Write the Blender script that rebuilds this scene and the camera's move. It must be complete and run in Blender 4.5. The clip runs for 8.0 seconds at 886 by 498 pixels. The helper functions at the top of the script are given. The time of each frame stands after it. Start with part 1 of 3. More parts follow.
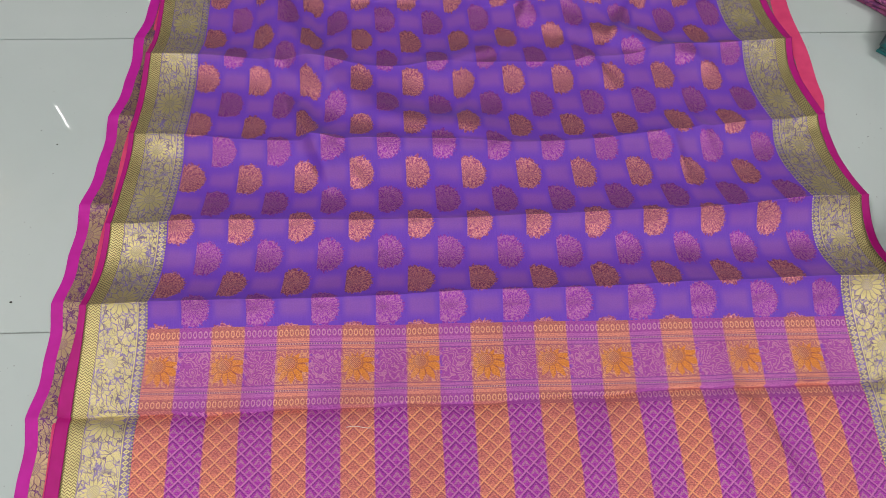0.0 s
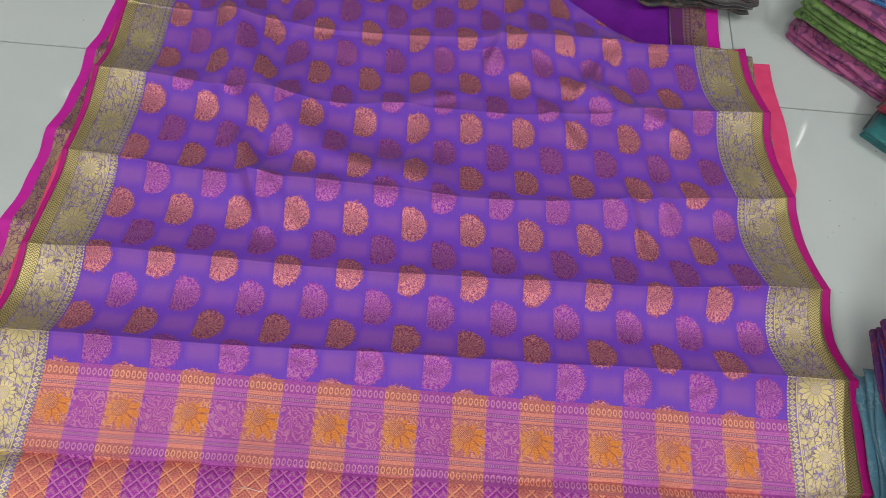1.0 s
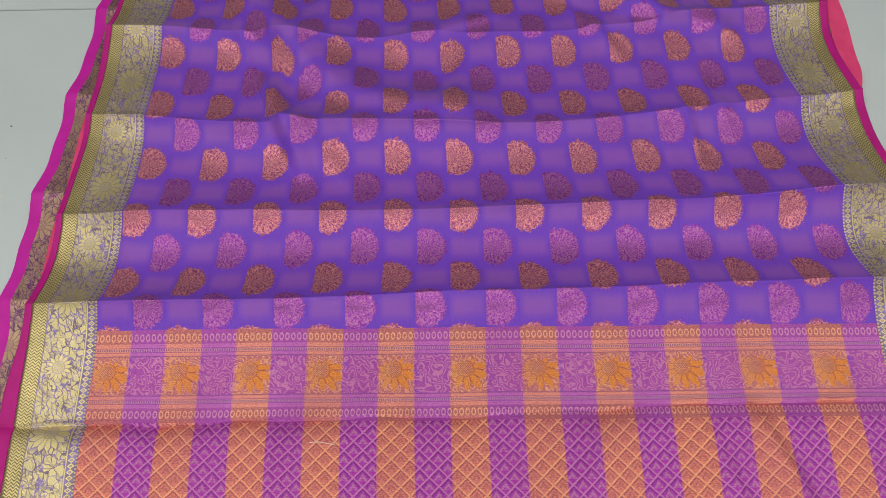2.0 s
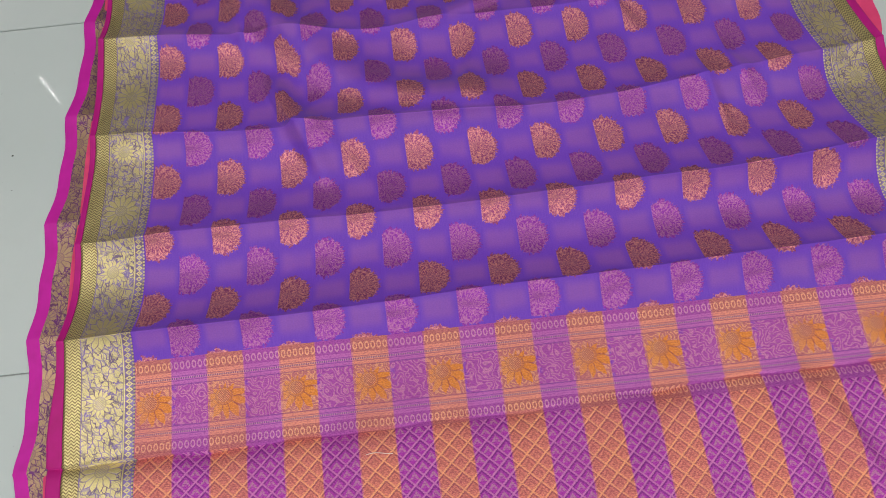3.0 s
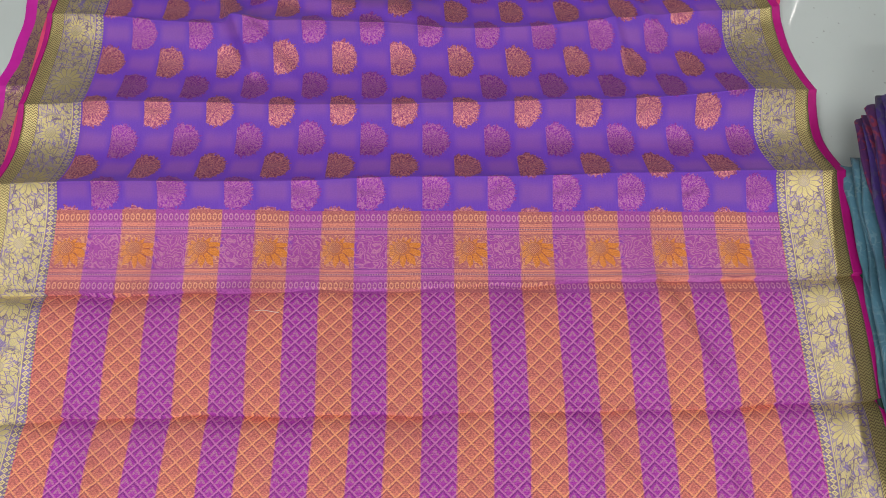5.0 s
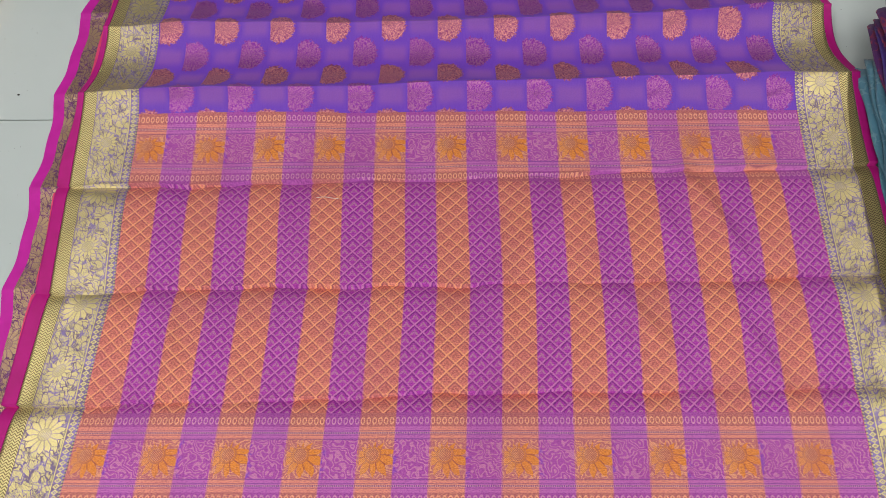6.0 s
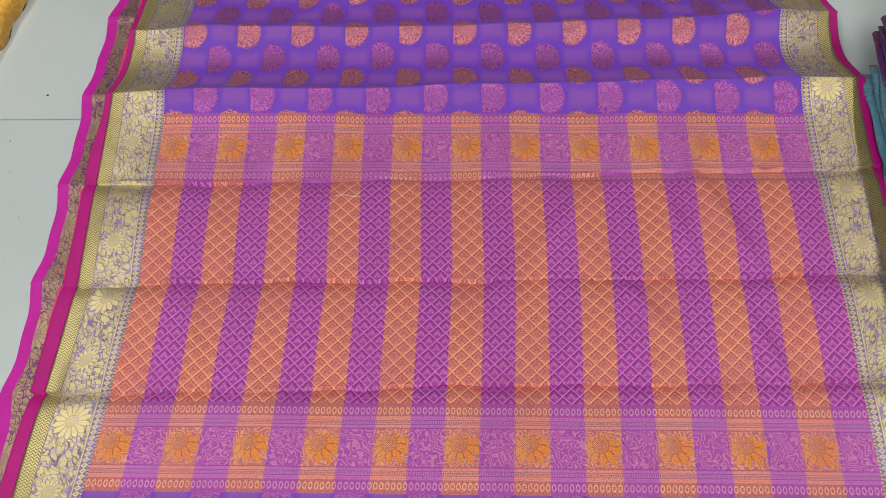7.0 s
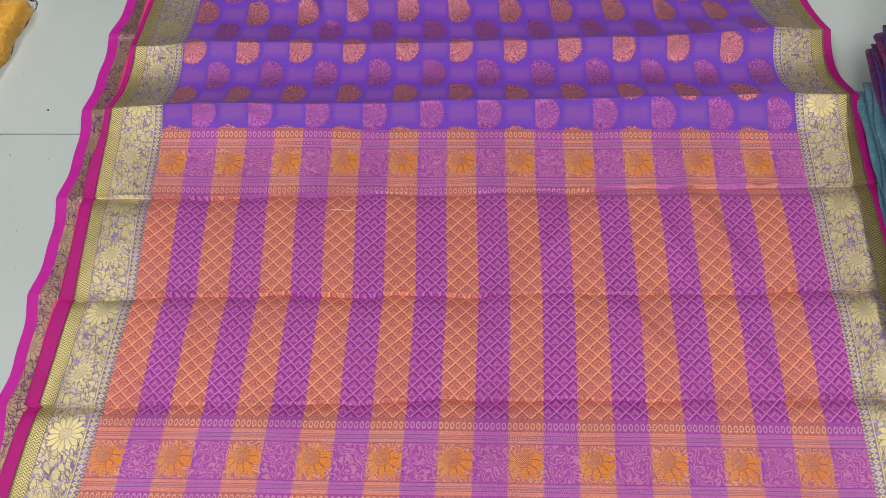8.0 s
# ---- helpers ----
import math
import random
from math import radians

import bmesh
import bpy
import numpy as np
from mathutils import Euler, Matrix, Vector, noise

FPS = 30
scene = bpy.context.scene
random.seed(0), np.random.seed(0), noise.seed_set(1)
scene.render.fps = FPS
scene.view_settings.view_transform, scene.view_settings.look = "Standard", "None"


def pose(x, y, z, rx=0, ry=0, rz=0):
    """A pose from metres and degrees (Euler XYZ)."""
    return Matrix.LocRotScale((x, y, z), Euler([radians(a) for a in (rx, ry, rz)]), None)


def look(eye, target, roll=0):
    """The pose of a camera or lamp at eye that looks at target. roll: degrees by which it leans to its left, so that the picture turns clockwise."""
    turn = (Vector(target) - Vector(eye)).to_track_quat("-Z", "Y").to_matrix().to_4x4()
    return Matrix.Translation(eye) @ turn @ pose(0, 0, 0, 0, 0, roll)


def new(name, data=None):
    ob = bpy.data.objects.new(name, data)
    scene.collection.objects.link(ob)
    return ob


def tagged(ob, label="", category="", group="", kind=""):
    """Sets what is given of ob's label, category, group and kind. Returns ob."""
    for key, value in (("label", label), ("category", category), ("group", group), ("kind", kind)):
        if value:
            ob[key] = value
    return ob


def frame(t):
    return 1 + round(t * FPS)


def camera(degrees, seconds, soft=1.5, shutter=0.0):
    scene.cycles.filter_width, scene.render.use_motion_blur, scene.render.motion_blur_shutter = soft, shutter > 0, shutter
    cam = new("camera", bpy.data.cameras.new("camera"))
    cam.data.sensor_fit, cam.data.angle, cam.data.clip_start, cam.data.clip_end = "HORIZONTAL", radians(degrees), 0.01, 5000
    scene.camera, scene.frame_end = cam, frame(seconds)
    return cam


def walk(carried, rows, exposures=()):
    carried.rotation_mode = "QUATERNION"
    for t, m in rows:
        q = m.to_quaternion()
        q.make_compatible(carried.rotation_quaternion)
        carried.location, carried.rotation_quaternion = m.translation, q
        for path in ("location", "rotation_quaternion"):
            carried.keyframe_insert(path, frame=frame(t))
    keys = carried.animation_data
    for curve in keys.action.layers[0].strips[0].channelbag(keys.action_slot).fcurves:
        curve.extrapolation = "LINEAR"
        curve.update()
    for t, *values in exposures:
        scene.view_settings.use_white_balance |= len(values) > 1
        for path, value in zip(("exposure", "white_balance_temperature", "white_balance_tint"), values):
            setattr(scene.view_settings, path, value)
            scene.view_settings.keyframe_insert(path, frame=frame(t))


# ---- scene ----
cam = camera(62.0, 8.0, soft=0.7)
PATH = [
    (0, (-0.108, -0.276, 0.947), (-0.043, 0.576, -0.862), 2.9),
    (0.5, (-0.039, -0.285, 0.933), (-0.028, 0.593, -0.863), 2.9),
    (1, (0.003, -0.194, 0.927), (0.029, 0.685, -0.869), 6.2),
    (1.5, (0.005, -0.213, 0.894), (-0.002, 0.711, -0.879), 2.4),
    (2, (-0.036, -0.201, 0.87), (-0.064, 0.568, -0.977), -2.7),
    (2.2, (-0.055, -0.194, 0.864), (-0.091, 0.566, -0.986), -5.5),
    (3.3, (-0.1, -0.146, 0.867), (-0.073, 0.507, -1.023), -4.1),
    (3.5, (-0.088, -0.158, 0.867), (-0.053, 0.496, -1.023), -3.2),
    (4, (-0.026, -0.198, 0.886), (0.024, 0.465, -1.0), 0.5),
    (4.2, (0.004, -0.221, 0.883), (0.06, 0.441, -1.003), 3.2),
    (5.3, (0.015, -0.404, 0.896), (0.022, 0.34, -0.961), 0.4),
    (5.5, (0.0, -0.459, 0.897), (-0.012, 0.302, -0.952), -1.2),
    (6, (-0.013, -0.535, 0.905), (-0.051, 0.247, -0.936), -2.9),
    (6.5, (-0.023, -0.558, 0.919), (-0.072, 0.238, -0.915), -3.3),
    (7, (-0.023, -0.564, 0.924), (-0.08, 0.245, -0.904), -3.6),
    (7.5, (-0.02, -0.568, 0.925), (-0.082, 0.26, -0.894), -3.7),
    (8, (-0.012, -0.569, 0.925), (-0.077, 0.283, -0.883), -3.7),
]
walk(cam, [(t, look(eye, target, roll)) for t, eye, target, roll in PATH])


# ---- world and light ----
world = bpy.data.worlds.new("room_light")
scene.world = world
world.use_nodes = True
world.node_tree.nodes["Background"].inputs[0].default_value = (0.9, 0.95, 1.0, 1)
world.node_tree.nodes["Background"].inputs[1].default_value = 0.05
TUBE_POWER = 26.0      # for a tube of 1.2 m
# Short tubes give the floor streaks; the long four are unseen, added for brightness.
TUBES = [(2.10, 2.45, 0.18, -26), (-2.11, 2.24, 0.20, 34), (1.6, 0.1, 1.2, 0), (-1.6, 0.1, 1.2, 0), (-0.25, -1.9, 1.2, 90), (-0.25, -2.8, 1.2, 90)]
ROOM_H = 2.62
scene.view_settings.exposure = 0.0


# ---- node arithmetic ----
class S:
    """A float socket in a material's node tree, with arithmetic."""

    def __init__(self, tree, socket):
        self.tree, self.socket = tree, socket

    def op(self, kind, *others):
        node = self.tree.nodes.new("ShaderNodeMath")
        node.operation = kind
        for i, v in enumerate((self, *others)):
            if isinstance(v, S):
                self.tree.links.new(v.socket, node.inputs[i])
            else:
                node.inputs[i].default_value = v
        return S(self.tree, node.outputs[0])

    def __add__(self, o): return self.op("ADD", o)
    def __radd__(self, o): return self.op("ADD", o)
    def __sub__(self, o): return self.op("SUBTRACT", o)
    def __rsub__(self, o): return (self * -1.0) + o
    def __mul__(self, o): return self.op("MULTIPLY", o)
    def __rmul__(self, o): return self.op("MULTIPLY", o)
    def __truediv__(self, o): return self.op("DIVIDE", o)
    def __neg__(self): return self * -1.0
    def fract(self): return self.op("FRACT")
    def floor(self): return self.op("FLOOR")
    def abs(self): return self.op("ABSOLUTE")
    def sin(self): return self.op("SINE")
    def sqrt(self): return self.op("SQRT")
    def at2(self, o): return self.op("ARCTAN2", o)
    def gt(self, o): return self.op("GREATER_THAN", o)
    def lt(self, o): return self.op("LESS_THAN", o)
    def mn(self, o): return self.op("MINIMUM", o)
    def mx(self, o): return self.op("MAXIMUM", o)
    def tri(self): return (self.fract() - 0.5).abs() * 2.0

    def ramp(self, lo, hi, a=0.0, b=1.0):
        """a below lo, b above hi, smooth between (lo < hi)."""
        node = self.tree.nodes.new("ShaderNodeMapRange")
        node.interpolation_type = "SMOOTHSTEP"
        self.tree.links.new(self.socket, node.inputs[0])
        for i, v in enumerate((lo, hi, a, b)):
            node.inputs[1 + i].default_value = v
        return S(self.tree, node.outputs[0])

    def between(self, lo, hi, edge=0.0004):
        return self.ramp(lo - edge, lo + edge) * self.ramp(hi - edge, hi + edge, 1.0, 0.0)


class Mat:
    """A node material with a principled surface."""

    def __init__(self, name):
        self.mat = bpy.data.materials.new(name)
        self.mat.use_nodes = True
        self.t = self.mat.node_tree
        self.bsdf = self.t.nodes["Principled BSDF"]

    def uv(self):
        sep = self.t.nodes.new("ShaderNodeSeparateXYZ")
        self.t.links.new(self.t.nodes.new("ShaderNodeUVMap").outputs[0], sep.inputs[0])
        return S(self.t, sep.outputs[0]), S(self.t, sep.outputs[1])

    def place(self):
        sep = self.t.nodes.new("ShaderNodeSeparateXYZ")
        self.t.links.new(self.t.nodes.new("ShaderNodeTexCoord").outputs["Object"], sep.inputs[0])
        return [S(self.t, o) for o in sep.outputs]

    def chance(self):
        return S(self.t, self.t.nodes.new("ShaderNodeObjectInfo").outputs["Random"])

    def vec(self, x, y, z=0.0):
        node = self.t.nodes.new("ShaderNodeCombineXYZ")
        for i, v in enumerate((x, y, z)):
            if isinstance(v, S):
                self.t.links.new(v.socket, node.inputs[i])
            else:
                node.inputs[i].default_value = v
        return node.outputs[0]

    def noise(self, vec, scale, detail=2.0, rough=0.5):
        node = self.t.nodes.new("ShaderNodeTexNoise")
        self.t.links.new(vec, node.inputs["Vector"])
        node.inputs["Scale"].default_value, node.inputs["Detail"].default_value = scale, detail
        node.inputs["Roughness"].default_value = rough
        return S(self.t, node.outputs[0])

    def cells(self, vec, scale, feature="DISTANCE_TO_EDGE"):
        node = self.t.nodes.new("ShaderNodeTexVoronoi")
        node.feature = feature
        self.t.links.new(vec, node.inputs["Vector"])
        node.inputs["Scale"].default_value = scale
        return S(self.t, node.outputs["Distance"])

    def mix(self, fac, a, b):
        node = self.t.nodes.new("ShaderNodeMix")
        node.data_type = "RGBA"
        for i, v in ((0, fac), (6, a), (7, b)):
            if isinstance(v, S):
                self.t.links.new(v.socket, node.inputs[i])
            elif isinstance(v, (float, int)):
                node.inputs[i].default_value = v
            elif isinstance(v, tuple):
                node.inputs[i].default_value = (*v, 1)
            else:
                self.t.links.new(v, node.inputs[i])
        return node.outputs[2]

    def put(self, **values):
        for name, v in values.items():
            socket = self.bsdf.inputs[{"color": "Base Color", "rough": "Roughness", "metal": "Metallic", "sheen": "Sheen Weight",
                                       "spec": "Specular IOR Level", "coat": "Coat Weight", "aniso": "Anisotropic",
                                       "trans": "Transmission Weight", "ior": "IOR", "alpha": "Alpha",
                                       "sheen_rough": "Sheen Roughness", "emit": "Emission Color", "glow": "Emission Strength"}[name]]
            if isinstance(v, S):
                self.t.links.new(v.socket, socket)
            elif isinstance(v, (float, int)):
                socket.default_value = v
            elif isinstance(v, tuple):
                socket.default_value = (*v, 1)
            else:
                self.t.links.new(v, socket)
        return self

    def bump(self, height, strength=0.3, distance=0.001):
        node = self.t.nodes.new("ShaderNodeBump")
        node.inputs["Strength"].default_value, node.inputs["Distance"].default_value = strength, distance
        self.t.links.new(height.socket, node.inputs["Height"])
        self.t.links.new(node.outputs[0], self.bsdf.inputs["Normal"])
        return self


# ---- materials ----
PITCH = 0.085          # one orange and one purple column of the weave
HALF = 5.5 * PITCH     # half of the woven body's width
ROW = 0.090            # from one row of orange sprigs to the next
GOLD_W = 0.083
BLUE, LILAC = (0.150, 0.042, 0.54), (0.30, 0.098, 0.45)
ORANGE, ORANGE_DARK = (0.84, 0.34, 0.30), (0.40, 0.09, 0.19)
MAUVE, TAN = (0.34, 0.045, 0.42), (0.54, 0.20, 0.44)
PINK = (0.48, 0.003, 0.21)
GOLD, GOLD_DARK = (0.68, 0.57, 0.255), (0.13, 0.08, 0.028)


def grain(m, u, v):
    """Thread-scale grain of a woven cloth."""
    return m.noise(m.vec(u * 420.0, v * 900.0), 1.0, 2.0, 0.7)


def body_material():
    m = Mat("violet_silk_with_sprigs")
    u, s = m.uv()
    c = (u / PITCH).fract()
    half = c.gt(0.5)
    a = (c * 2.0).fract()
    fibre = m.noise(m.vec(u * 1800.0, s * 60.0), 1.0, 2.0)
    weft = m.noise(m.vec(u * 40.0, s * 1500.0), 1.0, 1.0)
    stain = m.noise(m.vec(u, s), 14.0, 3.0)
    fine = m.noise(m.vec(u, s), 420.0, 2.0)
    dash = m.noise(m.vec(u + s * 0.4, (s - u * 0.4) * 0.6, half * 3.0), 460.0, 3.0, 0.75)
    rows = (s + 0.020) / ROW - half * 0.5 + 0.5
    b = (rows.fract() - 0.5) * (ROW / 0.0265)
    ax = ((a - 0.36).mx(0.0)) / 0.58
    left = ((0.36 - a).mx(0.0)) * 1.7
    r = (b * b + ax * ax + left * left).sqrt()
    ang = b.at2(a - 0.3)
    each = (u / PITCH).floor() * 17.0 + rows.floor() * 7.0
    # needles that fan out from the stem
    needle = m.noise(m.vec(ang * 10.5, r * 3.6, each), 1.0, 2.0, 0.65)
    cross = m.noise(m.vec(ang * 7.0 + r * 9.0, r * 9.0 - ang * 4.0, each + 3.0), 1.0, 1.0)
    q = r + (needle - 0.5) * 0.75 + (fine - 0.5) * 0.12
    sprig = q.ramp(0.90, 0.98, 1.0, 0.0) * a.ramp(0.03, 0.06)
    vein = (needle * 0.6 + cross * 0.4 + (dash - 0.5) * 0.25).ramp(0.40, 0.60)
    warm = m.mix(vein, ORANGE_DARK, ORANGE)
    cool = m.mix(vein, MAUVE, TAN)
    thread = m.mix(half, warm, cool)
    dark = (needle * 0.45 + cross * 0.55).ramp(0.40, 0.47, 1.0, 0.0)
    thread = m.mix(dark * 0.34, thread, m.mix(half, (0.24, 0.035, 0.18), (0.20, 0.022, 0.36)))
    box = (b.abs() + (stain - 0.5) * 0.5).ramp(0.95, 1.55) * (a + (stain - 0.5) * 0.2).ramp(-0.06, 0.20) * (a + (stain - 0.5) * 0.2).ramp(0.80, 1.06, 1.0, 0.0)
    ground = m.mix(box * 0.85 * stain.ramp(0.2, 0.65, 0.65, 1.0) + 0.12, BLUE, LILAC)
    ground = m.mix(fibre.ramp(0.3, 0.75, 0.0, 0.28), ground, (0.26, 0.10, 0.60))
    ground = m.mix(stain.ramp(0.45, 0.75, 0.0, 0.35), ground, (0.16, 0.05, 0.46))
    thread = m.mix(grain(m, u, s).ramp(0.38, 0.60, 0.38, 0.0), thread, (0.17, 0.03, 0.20))
    ground = m.mix(grain(m, u, s).ramp(0.35, 0.65, 0.16, 0.0), ground, (0.08, 0.02, 0.34))
    m.put(color=m.mix(sprig, ground, thread), metal=sprig * 0.62, rough=0.48 - sprig * 0.06 + fibre * 0.1, sheen=0.12, sheen_rough=0.4, spec=0.25)
    return m.bump(weft * 0.25 + fibre * 0.25 + sprig * (0.6 + vein * 0.9), 0.45, 0.0006).mat


def pallu_material():
    """The end piece: striped lattice between two flower bands. Its second texture coordinate is the place along the cloth."""
    m = Mat("orange_and_mauve_striped_weave")
    u, y = m.uv()
    c = (u / PITCH).fract()
    half = c.ramp(0.485, 0.515) * c.ramp(0.985, 1.0, 1.0, 0.0) + c.ramp(0.0, 0.015, 1.0, 0.0) * 0.5
    a = (c * 2.0).fract()
    fine = m.noise(m.vec(u, y), 500.0, 2.0)
    fibre = m.noise(m.vec(u * 1500.0, y * 70.0), 1.0, 2.0)
    stain = m.noise(m.vec(u, y), 11.0, 3.0)
    # lattice
    X, Y = u / 0.02125 + 0.25, y / 0.0200
    f1, f2 = (X + Y).fract(), (X - Y).fract()
    g1, g2 = (X + Y + 0.11).fract(), (X - Y - 0.11).fract()
    wob = (fine - 0.5) * 0.16
    line = ((f1.tri() + wob).ramp(0.80, 0.92) * 0.8).mx((f2.tri() + wob).ramp(0.80, 0.92) * 0.95)
    shade = ((g1.tri() + wob).ramp(0.78, 0.90) * 0.75).mx((g2.tri() + wob).ramp(0.78, 0.90) * 0.9)
    w, h = f1 - f2, (f1 + f2 - 1.0).abs()
    leaf = (h - (0.34 - w * 0.5)).ramp(-0.06, 0.04, 1.0, 0.0) * w.ramp(-0.42, -0.34) * w.ramp(0.5, 0.6, 1.0, 0.0)
    leaf = leaf * ((w * 9.0 + h * 12.0).sin().ramp(-0.6, 0.1) * 0.75 + 0.25) * fine.ramp(0.3, 0.5)
    base = m.mix(half, (0.74, 0.215, 0.165), (0.44, 0.030, 0.41))
    lat = m.mix(leaf * 0.85, base, m.mix(half, (0.50, 0.125, 0.11), (0.54, 0.25, 0.36)))
    lat = m.mix(shade * 0.72, lat, m.mix(half, (0.20, 0.025, 0.07), (0.11, 0.008, 0.15)))
    lat = m.mix(line, lat, m.mix(half, (0.94, 0.41, 0.20), (0.66, 0.22, 0.50)))
    # a flower band: t runs from its middle, up
    ya, yb = y + 0.003, y + 0.424
    t = y.gt(-0.2) * ya + y.lt(-0.2) * yb
    plain = m.mix(half, (0.79, 0.275, 0.21), (0.56, 0.145, 0.49))
    plain = m.mix(fibre.ramp(0.35, 0.7, 0.0, 0.35), plain, m.mix(half, (0.84, 0.39, 0.28), (0.63, 0.23, 0.54)))
    ta = t.abs()
    dots = ta.between(0.0290, 0.0312) * ((u / 0.0021).tri().ramp(0.3, 0.6) * 0.5 + 0.5)
    rule = ta.between(0.0272, 0.0280) + ta.between(0.0322, 0.0330) + ta.between(0.0222, 0.0236)
    band = m.mix(dots.mx(rule * 0.75), plain, m.mix(half, (0.25, 0.05, 0.16), (0.17, 0.03, 0.28)))
    band = m.mix(ta.between(0.0292, 0.0310) * (u / 0.0021).tri().ramp(0.3, 0.6, 1.0, 0.0) * 0.8, band, (0.80, 0.52, 0.45))
    # flowers and leaves
    hatch = ((u * 1.0 - y * 0.9) / 0.0022 + fine * 0.5).tri().ramp(0.35, 0.7)
    curl = m.noise(m.vec(u, y), 75.0, 1.0)
    scroll = ((curl * 7.0) + (u + y) / 0.011).tri()
    stroke = scroll.ramp(0.45, 0.75) * (hatch * 0.5 + 0.5)
    field_o = m.mix(stroke, (0.54, 0.16, 0.18), (0.88, 0.42, 0.22))
    field_m = m.mix(stroke * 0.9, (0.44, 0.08, 0.40), (0.74, 0.32, 0.46))
    side = a.ramp(0.0, 0.22, 1.0, 0.0)
    field_m = m.mix(m.noise(m.vec(u, y), 150.0, 1.0).ramp(0.52, 0.58) * side * 0.85, field_m, (0.24, 0.06, 0.56))
    field = m.mix(half, field_o, field_m)
    px, py = (a - 0.42) * 0.0425, t - 0.005
    rr, an = (px * px + py * py).sqrt(), py.at2(px)
    star = (an * 1.7507 + rr * 5.0 + (curl - 0.5) * 0.5).tri()
    edge = 0.0265 - star * 0.0115 + (fine - 0.5) * 0.003 - py.ramp(0.0, 0.012, 0.0, 0.012) + px.ramp(0.0, 0.012, 0.0, 0.004)
    petal = (rr - edge).ramp(-0.0006, 0.0006, 1.0, 0.0) * (1.0 - half) * a.ramp(0.02, 0.08)
    gap = star.ramp(0.72, 0.95) * rr.ramp(0.0085, 0.011)
    core = ((px + py) / 0.0027).tri() * ((px - py) / 0.0027).tri()
    flower = m.mix(gap * 0.85, (0.80, 0.27, 0.025), (0.38, 0.07, 0.05))
    flower = m.mix(rr.ramp(0.0068, 0.0085, 1.0, 0.0), flower, m.mix(core.ramp(0.15, 0.35), (0.40, 0.09, 0.07), (0.80, 0.36, 0.16)))
    flower = m.mix((rr - 0.0095).abs().ramp(0.0006, 0.0014, 0.7, 0.0), flower, (0.45, 0.12, 0.07))
    flower = m.mix(px.ramp(-0.012, 0.006, 0.6, 0.0) * hatch, flower, (0.78, 0.42, 0.24))
    field = m.mix(petal, field, flower)
    band = m.mix(ta.between(-1.0, 0.0222), band, field)
    # lace rows
    k = (ta - 0.0445) / 0.0062
    sc = (u / 0.0070 + t.gt(0.0) * 0.5).fract() - 0.5
    ring = ((sc * sc * 3.4 + k * k * 0.9).sqrt() - 0.55).abs() + (fine - 0.5) * 0.14
    lace_mask = ta.between(0.0375, 0.056)
    lace_hi = ring.ramp(0.10, 0.24, 1.0, 0.0) * (fine.ramp(0.3, 0.5) * 0.5 + 0.5)
    lace = m.mix(lace_hi, m.mix(half, (0.50, 0.14, 0.14), (0.40, 0.07, 0.38)), m.mix(half, (0.93, 0.46, 0.27), (0.74, 0.34, 0.52)))
    band = m.mix(lace_mask * 0.9, band, lace)
    in_band = ta.lt(0.054)
    colour = m.mix(in_band, lat, band)
    colour = m.mix(stain.ramp(0.4, 0.75, 0.0, 0.22), colour, (0.36, 0.06, 0.20))
    rib = ((y + (fine - 0.5) * 0.0008) / 0.0027).tri()
    colour = m.mix(rib.ramp(0.55, 0.95, 0.0, 0.2) * (1.0 - line), colour, m.mix(half, (0.30, 0.06, 0.08), (0.20, 0.015, 0.22)))
    gr = grain(m, u, y)
    colour = m.mix(gr.ramp(0.36, 0.52, 0.45, 0.0), colour, m.mix(half, (0.26, 0.05, 0.09), (0.16, 0.015, 0.20)))
    colour = m.mix(gr.ramp(0.50, 0.66, 0.0, 0.45), colour, m.mix(half, (0.90, 0.38, 0.23), (0.56, 0.14, 0.50)))
    relief = (line - shade * 0.6 + leaf * 0.4) * (1.0 - in_band) + (hatch * 0.3 + petal * 0.7 + lace_hi * lace_mask) * in_band
    m.put(color=colour, metal=0.22, rough=0.48 + fine * 0.1, sheen=0.08, sheen_rough=0.4, spec=0.28)
    return m.bump(relief + fibre * 0.2, 0.5, 0.0007).mat


